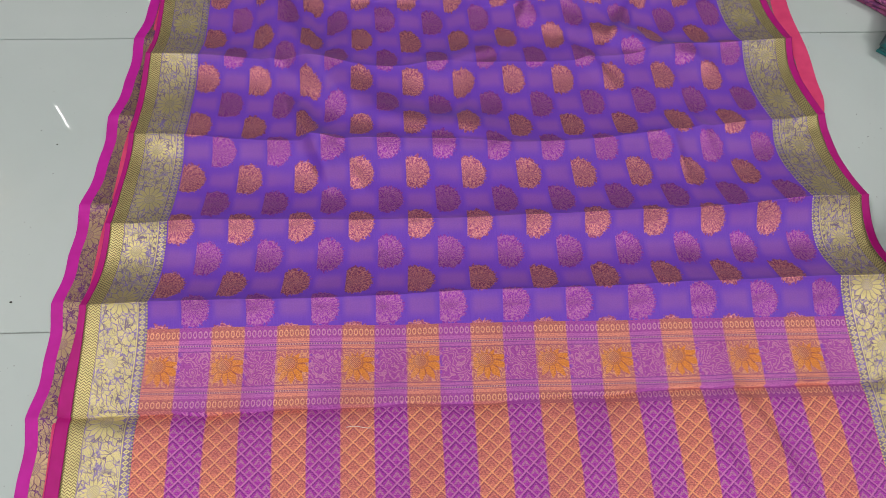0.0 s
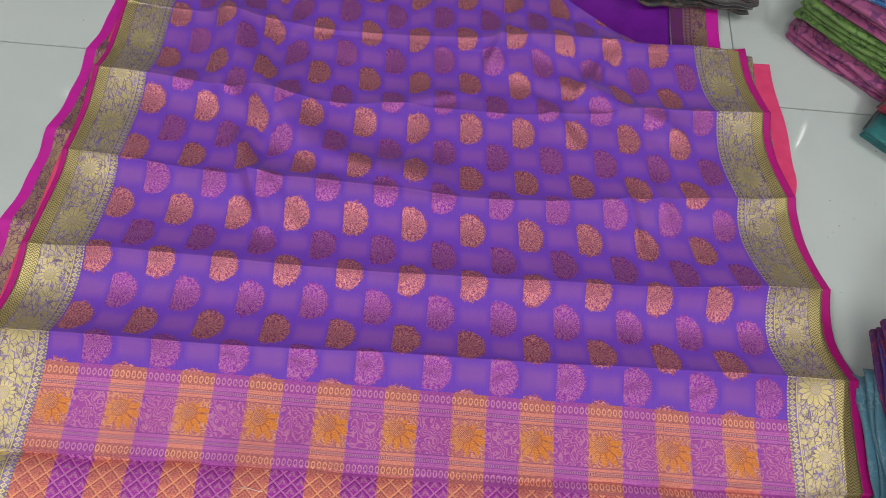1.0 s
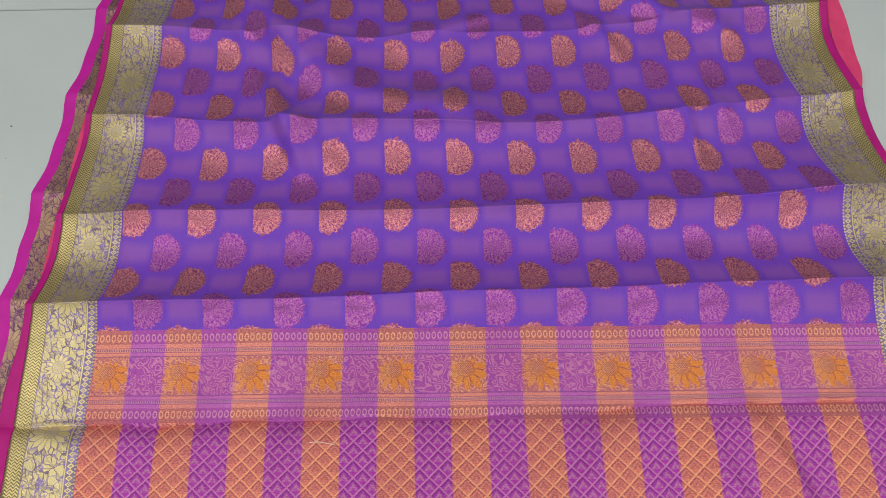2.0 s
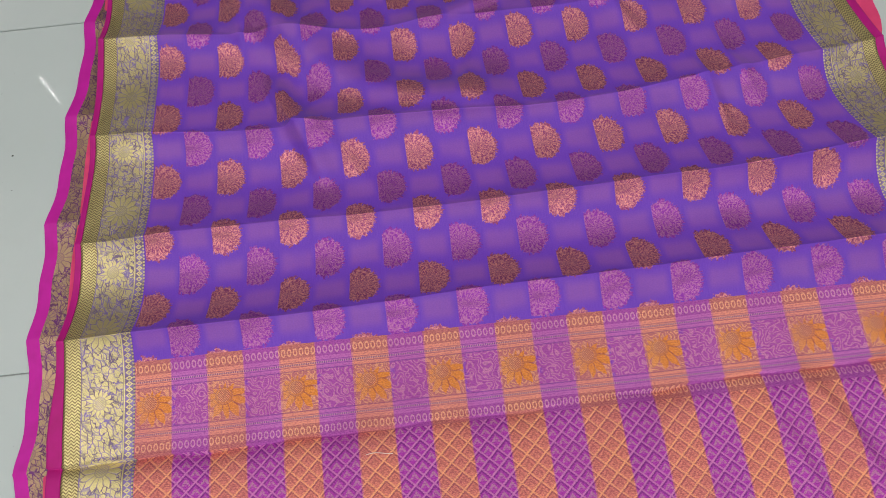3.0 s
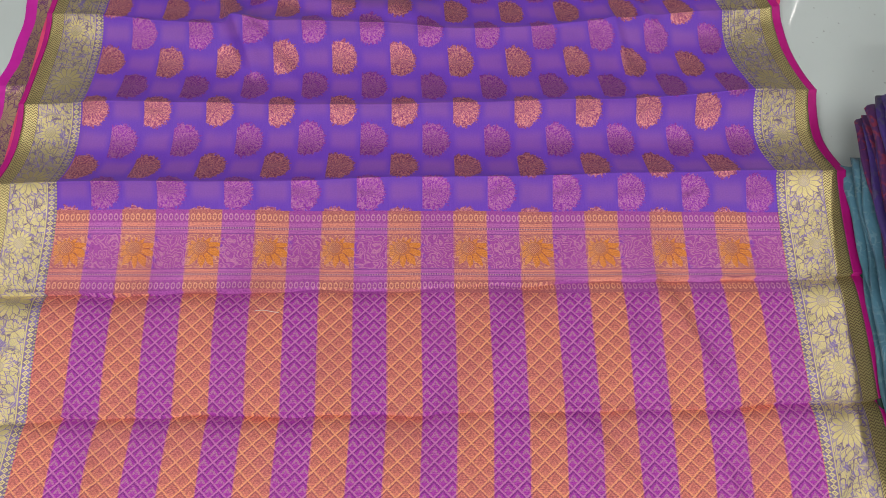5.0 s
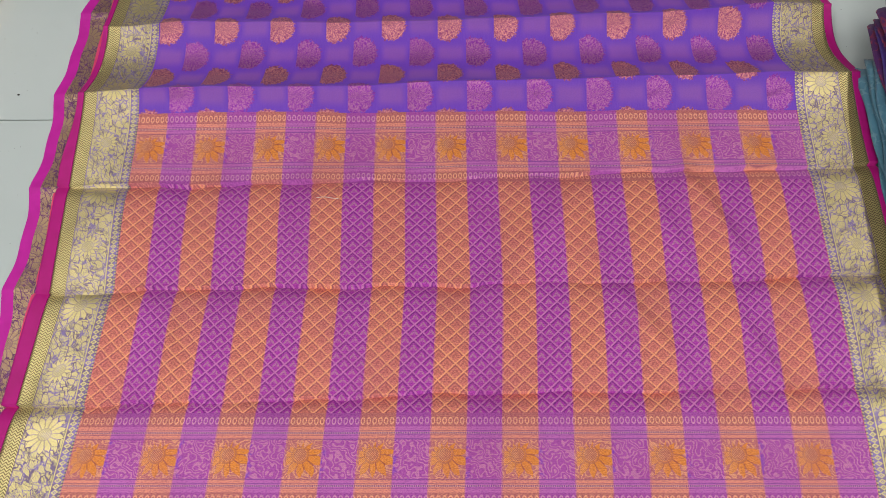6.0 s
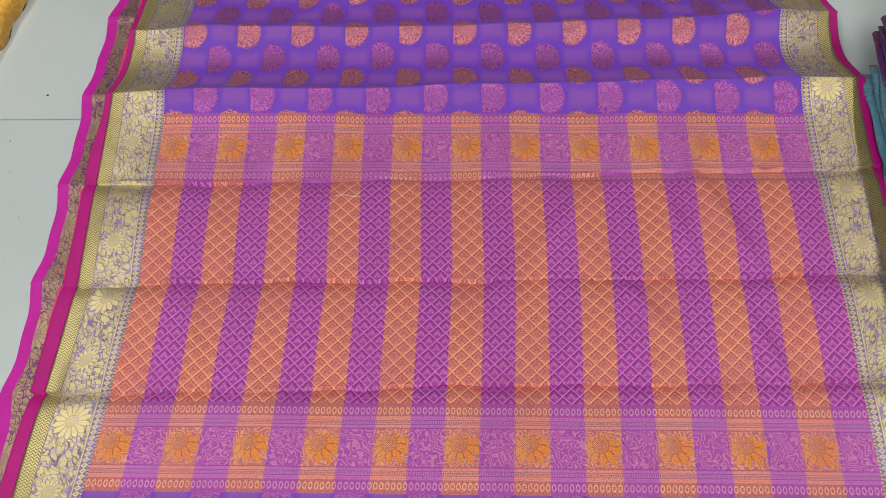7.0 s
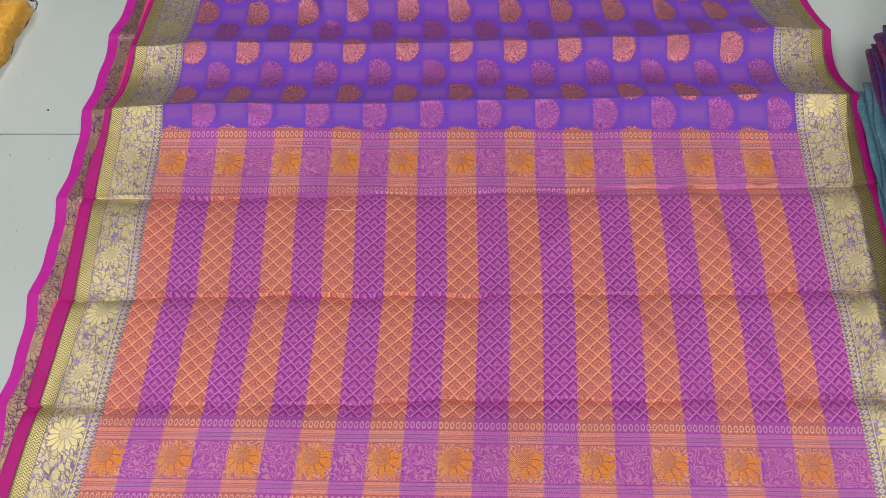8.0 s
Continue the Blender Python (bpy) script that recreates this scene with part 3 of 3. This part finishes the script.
# ---- the room ----
def build_room():
    bm = bmesh.new()
    box(bm, -3.03, 2.97, -2.942, 4.058, -0.06, -0.003)
    floor = thing("floor", "polished white floor of square tiles with thin grey joints", "floor", kind="structure")
    part("screed", bm, M_GROUT, floor, smooth=False)
    W = 0.5
    bm = bmesh.new()
    box(bm, -W / 2 + 0.0009, W / 2 - 0.0009, -W / 2 + 0.0009, W / 2 - 0.0009, -0.012, 0.0, 0.0007)
    me = bpy.data.meshes.new("tile")
    bm.to_mesh(me)
    bm.free()
    me.materials.append(M_TILE)
    for i in range(-6, 6):
        for j in range(-6, 8):
            ob = new("tile", me)
            ob.parent = floor
            ob.location = (0.22 + 0.5 * i, 0.058 + 0.5 * j + 0.25, 0)
    # Out-of-view walls, added to enclose the light and keep low reflections dim.
    for name, dims in (("wall_north", (-3.03, 2.97, 4.058, 4.178)), ("wall_south", (-3.03, 2.97, -3.062, -2.942)),
                       ("wall_west", (-3.15, -3.03, -3.062, 4.178)), ("wall_east", (2.97, 3.09, -3.062, 4.178))):
        bm = bmesh.new()
        box(bm, *dims, -0.06, ROOM_H)
        me = bpy.data.meshes.new(name)
        bm.to_mesh(me)
        bm.free()
        me.materials.append(M_WALL)
        tagged(new(name, me), "unseen plain grey wall added around the room", "wall", kind="structure")
    # An out-of-view ceiling, added bright for the silk to reflect.
    bm = bmesh.new()
    box(bm, -3.15, 3.09, -3.062, 4.178, ROOM_H, ROOM_H + 0.1)
    me = bpy.data.meshes.new("ceiling")
    bm.to_mesh(me)
    bm.free()
    me.materials.append(M_CEIL)
    tagged(new("ceiling", me), "unseen plain white ceiling added over the room", "ceiling", kind="structure")
    fixture = Mat("white_enamel").put(color=(0.8, 0.8, 0.8), rough=0.4).mat
    glow = Mat("lit_tube").put(color=(0.9, 0.9, 0.9), emit=(1.0, 0.98, 0.95), glow=6.0).mat
    for x, y, length, turn in TUBES:
        slim = 0.008 if length > 1 else 0.003
        lamp = thing("tube_light", "lit white fluorescent tube in a slim fitting, out of view overhead", "light", "ceiling tubes", at=(x, y, ROOM_H))
        lamp.rotation_euler.z = radians(turn)
        bm = bmesh.new()
        box(bm, -0.03, 0.03, -length / 2 - 0.02, length / 2 + 0.02, -0.035, 0.0, 0.004)
        part("fitting", bm, fixture, lamp)
        bm = bmesh.new()
        bmesh.ops.create_cone(bm, segments=16, radius1=slim, radius2=slim, depth=length, cap_ends=True,
                              matrix=Matrix.Translation((0, 0, -0.047)) @ Matrix.Rotation(radians(90), 4, "X"))
        part("tube", bm, glow, lamp)
        data = bpy.data.lights.new("tube_glow", "AREA")
        data.shape, data.size, data.size_y, data.energy = "RECTANGLE", slim, length, TUBE_POWER * (length / 1.2) ** 3.2
        data.color = (1.0, 0.985, 0.96)
        new("tube_glow", data).matrix_world = pose(x, y, ROOM_H - 0.065, 0, 0, turn)


# ---- the sari ----
def build_sari():
    sari = thing("sari", "violet silk sari with gold borders, spread creased over the floor", "sari")
    across = lambda X, S_, Y: (X + HALF, S_)
    strip(-HALF, HALF, 200, 0.02, 1.06, across, "body", M_BODY, sari, "sheer violet silk with woven orange and mauve sprigs", above=0.0505)
    strip(-HALF, HALF, 200, -0.53, 0.085, lambda X, S_, Y: (X + HALF, Y), "pallu", M_PALLU, sari, "orange and mauve striped end piece with flower bands", above=-0.4775, below=0.0505)
    strip(-HALF, HALF, 160, -0.66, -0.46, lambda X, S_, Y: (X + HALF, Y * -1.0 - 0.49 - 0.049), "body", M_BODY, sari, "violet silk beyond the striped end piece", below=-0.4775)
    for side in (-1, 1):
        inner, outer = side * HALF, side * (HALF + GOLD_W)
        strip(min(inner, outer), max(inner, outer), 26, -0.66, 1.06, lambda X, S_, Y: ((HALF + GOLD_W - np.abs(X)) * 0.976, S_),
              "border", M_GOLD, sari, "broad gold woven border with flowers and chevrons")
        if side < 0:
            wide = lambda R: 0.76 - 0.42 * smoothstep(-0.02, 0.07, R) + 0.05 * np.sin(R * 19.0)
            strip(outer, outer - 0.024, 10, -0.66, 1.06, lambda X, S_, Y: (np.abs(X) - HALF - GOLD_W, S_), "selvedge", M_PINK, sari,
                  "plain magenta edge", wide)
        else:
            strip(outer, outer + 0.0125, 8, -0.66, 1.06, lambda X, S_, Y: (np.abs(X) - HALF - GOLD_W, S_), "selvedge", M_PINK, sari, "plain magenta edge")
    return sari


# ---- loose cloth and packets ----
def fold_slab(L, W, T, seed, sag=0.0):
    """One fold of soft cloth: a flat roll with rounded long sides, uneven along its length."""
    rng = random.Random(seed)
    ph = [rng.uniform(0, 6.3) for _ in range(6)]
    nl, nr = 26, 24
    verts, faces = [], []
    for i in range(nl):
        k = i / (nl - 1)
        x = (k - 0.5) * L
        end = min(1.0, 0.7 + 9.0 * min(k, 1 - k))
        for j in range(nr):
            a = 2 * math.pi * j / nr
            c, n = math.cos(a), math.sin(a)
            y = W / 2 * math.copysign(abs(c) ** 0.45, c)
            z = T / 2 * math.copysign(abs(n) ** 0.4, n) * end
            y += 0.004 * math.sin(k * 7 + ph[0]) + 0.002 * math.sin(k * 23 + ph[1])
            z += T * 0.16 * math.sin(k * 9 + y * 30 + ph[2]) * (n > 0) + T * 0.07 * math.sin(k * 31 + ph[3]) - sag * (2 * k - 1) ** 2
            verts.append((x + 0.004 * math.sin(a * 3 + ph[4]) * (i in (0, nl - 1)), y, T / 2 + z))
    for i in range(nl - 1):
        for j in range(nr):
            faces.append((i * nr + j, i * nr + (j + 1) % nr, (i + 1) * nr + (j + 1) % nr, (i + 1) * nr + j))
    faces.append(tuple(range(nr)))
    faces.append(tuple((nl - 1) * nr + j for j in reversed(range(nr))))
    me = bpy.data.meshes.new("fold")
    me.from_pydata(verts, [], faces)
    bm = bmesh.new()
    bm.from_mesh(me)
    bmesh.ops.recalc_face_normals(bm, faces=bm.faces)
    bpy.data.meshes.remove(me)
    return bm


def folded_sari(label, L, W, T, folds, materials, m, group, seed):
    """A sari folded flat: some folds on one another."""
    ob = thing("folded_sari", label, "sari", group)
    ob.matrix_world = m
    rng = random.Random(seed)
    t = T / folds
    for k in range(folds):
        p = part("fold", fold_slab(L * rng.uniform(0.96, 1.0), W * rng.uniform(0.97, 1.0), t * 1.02, seed * 7 + k), materials[k % len(materials)], ob)
        p.location = (rng.uniform(-0.004, 0.004), rng.uniform(-0.004, 0.004), k * t)
        p.rotation_euler.z = rng.uniform(-0.015, 0.015)
    return ob


def build_loose():
    teal = patterned_cloth("teal_blue_silk", (0.10, 0.26, 0.36), (0.30, 0.48, 0.55), 60.0, 0.35, 0.35)
    maroon = patterned_cloth("maroon_and_violet_print", (0.10, 0.02, 0.14), (0.34, 0.04, 0.08), 55.0, 0.8)
    violet = patterned_cloth("dark_violet_silk", (0.08, 0.035, 0.26), (0.13, 0.12, 0.20), 40.0, 0.6)
    yellow = patterned_cloth("mustard_yellow_silk", (0.75, 0.36, 0.02), (0.85, 0.52, 0.10), 50.0, 0.5)
    bottle = patterned_cloth("bottle_green_silk", (0.01, 0.05, 0.035), (0.03, 0.12, 0.07), 50.0, 0.4)
    green = patterned_cloth("leaf_green_print", (0.16, 0.30, 0.07), (0.04, 0.10, 0.03), 62.0, 0.8)
    rose = patterned_cloth("rose_print", (0.42, 0.09, 0.24), (0.14, 0.03, 0.15), 52.0, 0.8)
    blue = patterned_cloth("bright_blue_print", (0.06, 0.25, 0.62), (0.55, 0.68, 0.80), 48.0, 0.7)
    crimson = patterned_cloth("crimson_silk", (0.28, 0.01, 0.04), (0.12, 0.01, 0.04), 50.0, 0.6)
    sea = patterned_cloth("sea_green_silk", (0.015, 0.17, 0.18), (0.03, 0.24, 0.24), 50.0, 0.4)
    char = patterned_cloth("charcoal_silk", (0.055, 0.055, 0.06), (0.20, 0.13, 0.08), 26.0, 0.7)
    # the row beside the spread cloth
    row = "folded saris in the row beside the spread sari"
    for label, mats, x, y, z, L, T, folds, seed in (
            # The first is a thin dark green slab filling the gap by the magenta edge.
            ("thin dark green slab, flat on the floor under the teal sari", [bottle], 0.721, -0.207, 0.0, 0.52, 0.014, 1, 11),
            ("teal blue silk sari folded in three on the green one", [teal], 0.722, -0.129, 0.014, 0.48, 0.036, 5, 12),
            ("maroon and violet printed sari folded on the teal one", [maroon, violet], 0.735, -0.074, 0.050, 0.48, 0.036, 5, 13),
            ("dark violet silk sari folded over the maroon one", [violet], 0.746, -0.058, 0.086, 0.48, 0.030, 4, 14),
            ("mustard yellow silk sari on top of the folded row", [yellow], 0.754, -0.042, 0.116, 0.48, 0.030, 4, 15)):
        folded_sari(label, L, 0.34, T, folds, mats, pose(x, y, z, 0, 0, 88.5), row, seed)
    # the pile beyond it, turned to one side
    pile = "folded saris in the slanted pile"
    for label, mats, back, slide, z, T, folds, seed in (
            ("rose printed sari at the bottom of the pile", [rose], 0.0, 0.0, 0.0, 0.030, 3, 21),
            ("leaf green printed sari folded double on the rose one", [green], 0.008, 0.0, 0.030, 0.052, 5, 22),
            ("second rose printed sari above the green one", [rose], 0.022, 0.01, 0.082, 0.028, 3, 23),
            ("bright blue printed sari on top of the pile", [blue], 0.035, 0.03, 0.110, 0.045, 4, 24)):
        cx, cy = 0.553 + 0.756 * (0.20 + slide) + 0.654 * (0.13 + back), 0.703 - 0.654 * (0.20 + slide) + 0.756 * (0.13 + back)
        folded_sari(label, 0.40, 0.26, T, folds, mats, pose(cx, cy, z, 0, 0, -41), pile, seed)
    folded_sari("sea green silk sari lying flat at the foot of the pile", 0.34, 0.22, 0.03, 3, [sea], pose(0.845, 0.49, 0.0, 0, 0, -38), pile, 31)
    folded_sari("crimson silk sari lying on the sea green one", 0.34, 0.2, 0.034, 4, [crimson], pose(0.855, 0.515, 0.03, 0, 0, -36), pile, 32)
    folded_sari("charcoal silk sari with tan figures, folded flat", 0.19, 0.24, 0.045, 4, [char], pose(0.405, 0.850, 0.012, 0, 0, -1), "", 41)
    # packets in clear wrap
    for label, mat, x, y, turn, seed in (("golden yellow silk sari in a clear plastic packet", yellow, -0.792, 0.184, 76, 51),
                                         ("dark green silk sari in a clear plastic packet", bottle, -0.859, 0.244, 81, 52)):
        ob = thing("sari_packet", label, "packet", "wrapped saris", at=(x, y, 0))
        ob.rotation_euler.z = radians(turn)
        part("cloth", fold_slab(0.255, 0.066, 0.030, seed), mat, ob)
        wrap = part("wrap", fold_slab(0.285, 0.074, 0.034, seed), M_FILM, ob, "crinkled clear plastic film")
        wrap.visible_shadow = False


def crumb(x, y, size):
    """A dark crumb of dirt on the floor."""
    bm = bmesh.new()
    bmesh.ops.create_icosphere(bm, subdivisions=1, radius=size)
    for v in bm.verts:
        v.co.x *= 1.4
        v.co.z = max(v.co.z, -size * 0.4) * 0.6 + size * 0.24
        v.co += Vector((math.sin(v.co.y * 3000), math.cos(v.co.x * 2500), 0)) * size * 0.15
    ob = thing("crumb", "tiny dark crumb of dirt on the white tiles", "dirt", "crumbs on the floor", at=(x, y, 0.0))
    part("grain", bm, M_CRUMB, ob)


def under_layer(parent):
    """The lower folds of the sari, which show past its edges."""
    def ribbon(name, material, label, inner, outer, lo, hi, z, nx, back=False):
        ys = np.arange(lo, hi + 0.001, 0.005)
        verts, uvs = [], []
        for y in ys:
            a, b = inner(y), outer(y)
            for i in range(nx):
                k = i / (nx - 1)
                verts.append((a + (b - a) * k, y, z(y, k)))
                uvs.append((abs(b - a) * (1 - k) + 0.043 if back else abs(b - a) * k, y * 1.05))
        faces = [(j * nx + i, j * nx + i + 1, (j + 1) * nx + i + 1, (j + 1) * nx + i) for j in range(len(ys) - 1) for i in range(nx - 1)]
        me = bpy.data.meshes.new(name)
        me.from_pydata(verts, [], faces)
        me.materials.append(material)
        layer = me.uv_layers.new(name="weave")
        for loop in me.loops:
            layer.data[loop.index].uv = uvs[loop.vertex_index]
        me.shade_smooth()
        ob = new(name, me)
        ob.parent = parent
        ob["label"] = label

    def saw(y):
        return ((y + 0.06) / 0.152) % 1.0

    def left_out(y):
        line = float(np.interp(y, [-0.66, -0.3, -0.1, 0.1, 0.17, 0.33, 0.57, 0.9], [-0.622, -0.614, -0.610, -0.607, -0.604, -0.588, -0.561, -0.53]))
        return line + 0.007 - 0.0022 * math.cos(saw(y) * 6.283) - 0.0015 * math.sin(y * 83)

    def wave(y, k):
        t = saw(y)
        return 0.0025 + (0.006 * (1 - t) ** 4 + 0.004 * t ** 6) * smoothstep(0.25, 0.8, k)

    ribbon("under_border", M_GOLD_BACK, "dull reverse of the gold border of the lower fold", lambda y: left_out(y) + 0.085, lambda y: left_out(y) + 0.016, -0.66, 0.9, wave, 22, True)
    ribbon("under_selvedge", M_PINK_BACK, "bright magenta edge of the lower fold", lambda y: left_out(y) + 0.016, left_out, -0.66, 0.9, lambda y, k: wave(y, 1 + k), 8)

    def lining_out(y):
        """The lining peeps out past the upper edge here and there."""
        edge = float(np.interp(y, [-0.66, -0.35, -0.2, -0.05, 0.09, 0.225, 0.376, 0.565, 0.9], [-0.588, -0.571, -0.566, -0.568, -0.559, -0.549, -0.536, -0.526, -0.52]))
        return edge - 0.0055 * smoothstep(0.14, 0.22, y) - 0.0025 * smoothstep(0.1, 0.0, y) + 0.002 * math.sin(y * 31)

    ribbon("lining_edge", M_SALMON, "salmon pink lining between the two edges", lambda y: lining_out(y) + 0.02, lining_out, -0.66, 0.9,
           lambda y, k: 0.0075 - 0.002 * k, 6)

    def right_out(y):
        return 0.545 - 0.075 * max(0.0, y - 0.35) + 0.003 * math.sin(y * 40) - 0.035 * float(smoothstep(0.43, 0.33, y))

    ribbon("under_border", M_GOLD, "gold border of the lower fold", lambda y: 0.40, lambda y: right_out(y) - 0.026, 0.32, 0.655, lambda y, k: 0.0025, 18, True)
    ribbon("lining_edge", M_SALMON, "salmon pink edge of the lower fold", lambda y: right_out(y) - 0.026, right_out, 0.32, 0.643, lambda y, k: 0.003 + 0.002 * k + 0.002 * math.sin(y * 35) * k, 8)
    ribbon("under_body", M_DEEP, "deep violet silk of the lower fold", lambda y: -0.3, lambda y: 0.365, 0.60, 1.0, lambda y, k: 0.004 + 0.006 * smoothstep(0.72, 0.80, y) + 0.003 * math.sin(y * 40 + k * 9), 30)
    ribbon("under_border", M_GOLD_BACK, "gold border of the folded end", lambda y: 0.365, lambda y: 0.425, 0.62, 1.0, lambda y, k: 0.011 + 0.004 * math.sin(y * 40 + 9), 16, True)
    ribbon("under_selvedge", M_PINK_BACK, "magenta edge of the folded end", lambda y: 0.425, lambda y: 0.445, 0.62, 1.0, lambda y, k: 0.011 + 0.004 * math.sin(y * 40 + 9), 6)


def loose_thread(parent):
    """A short pale thread end that lies on the striped end piece."""
    bm = bmesh.new()
    rings = []
    for i in range(9):
        k = i / 8
        x = -0.205 + 0.030 * k
        row = -0.076 + 0.0012 * math.sin(k * 5)
        px, py, pz = (float(v[0]) for v in lay(np.array([x]), np.array([row])))
        rings.append([bm.verts.new((px, py + 0.0005 * math.cos(a), pz + 0.0012 + 0.0005 * math.sin(a))) for a in (0.5, 2.1, 3.7, 5.3)])
    for r0, r1 in zip(rings, rings[1:]):
        for j in range(4):
            bm.faces.new((r0[j], r0[(j + 1) % 4], r1[(j + 1) % 4], r1[j]))
    part("thread_end", bm, Mat("pale_thread").put(color=(0.80, 0.66, 0.60), rough=0.6).mat, parent, "short loose pale thread")


build_room()
sari = build_sari()
loose_thread(sari)
under_layer(sari)
build_loose()
for x, y, size in ((-0.662, 0.102, 0.0016), (-0.648, 0.355, 0.0011), (-0.70, 0.02, 0.0010)):
    crumb(x, y, size)
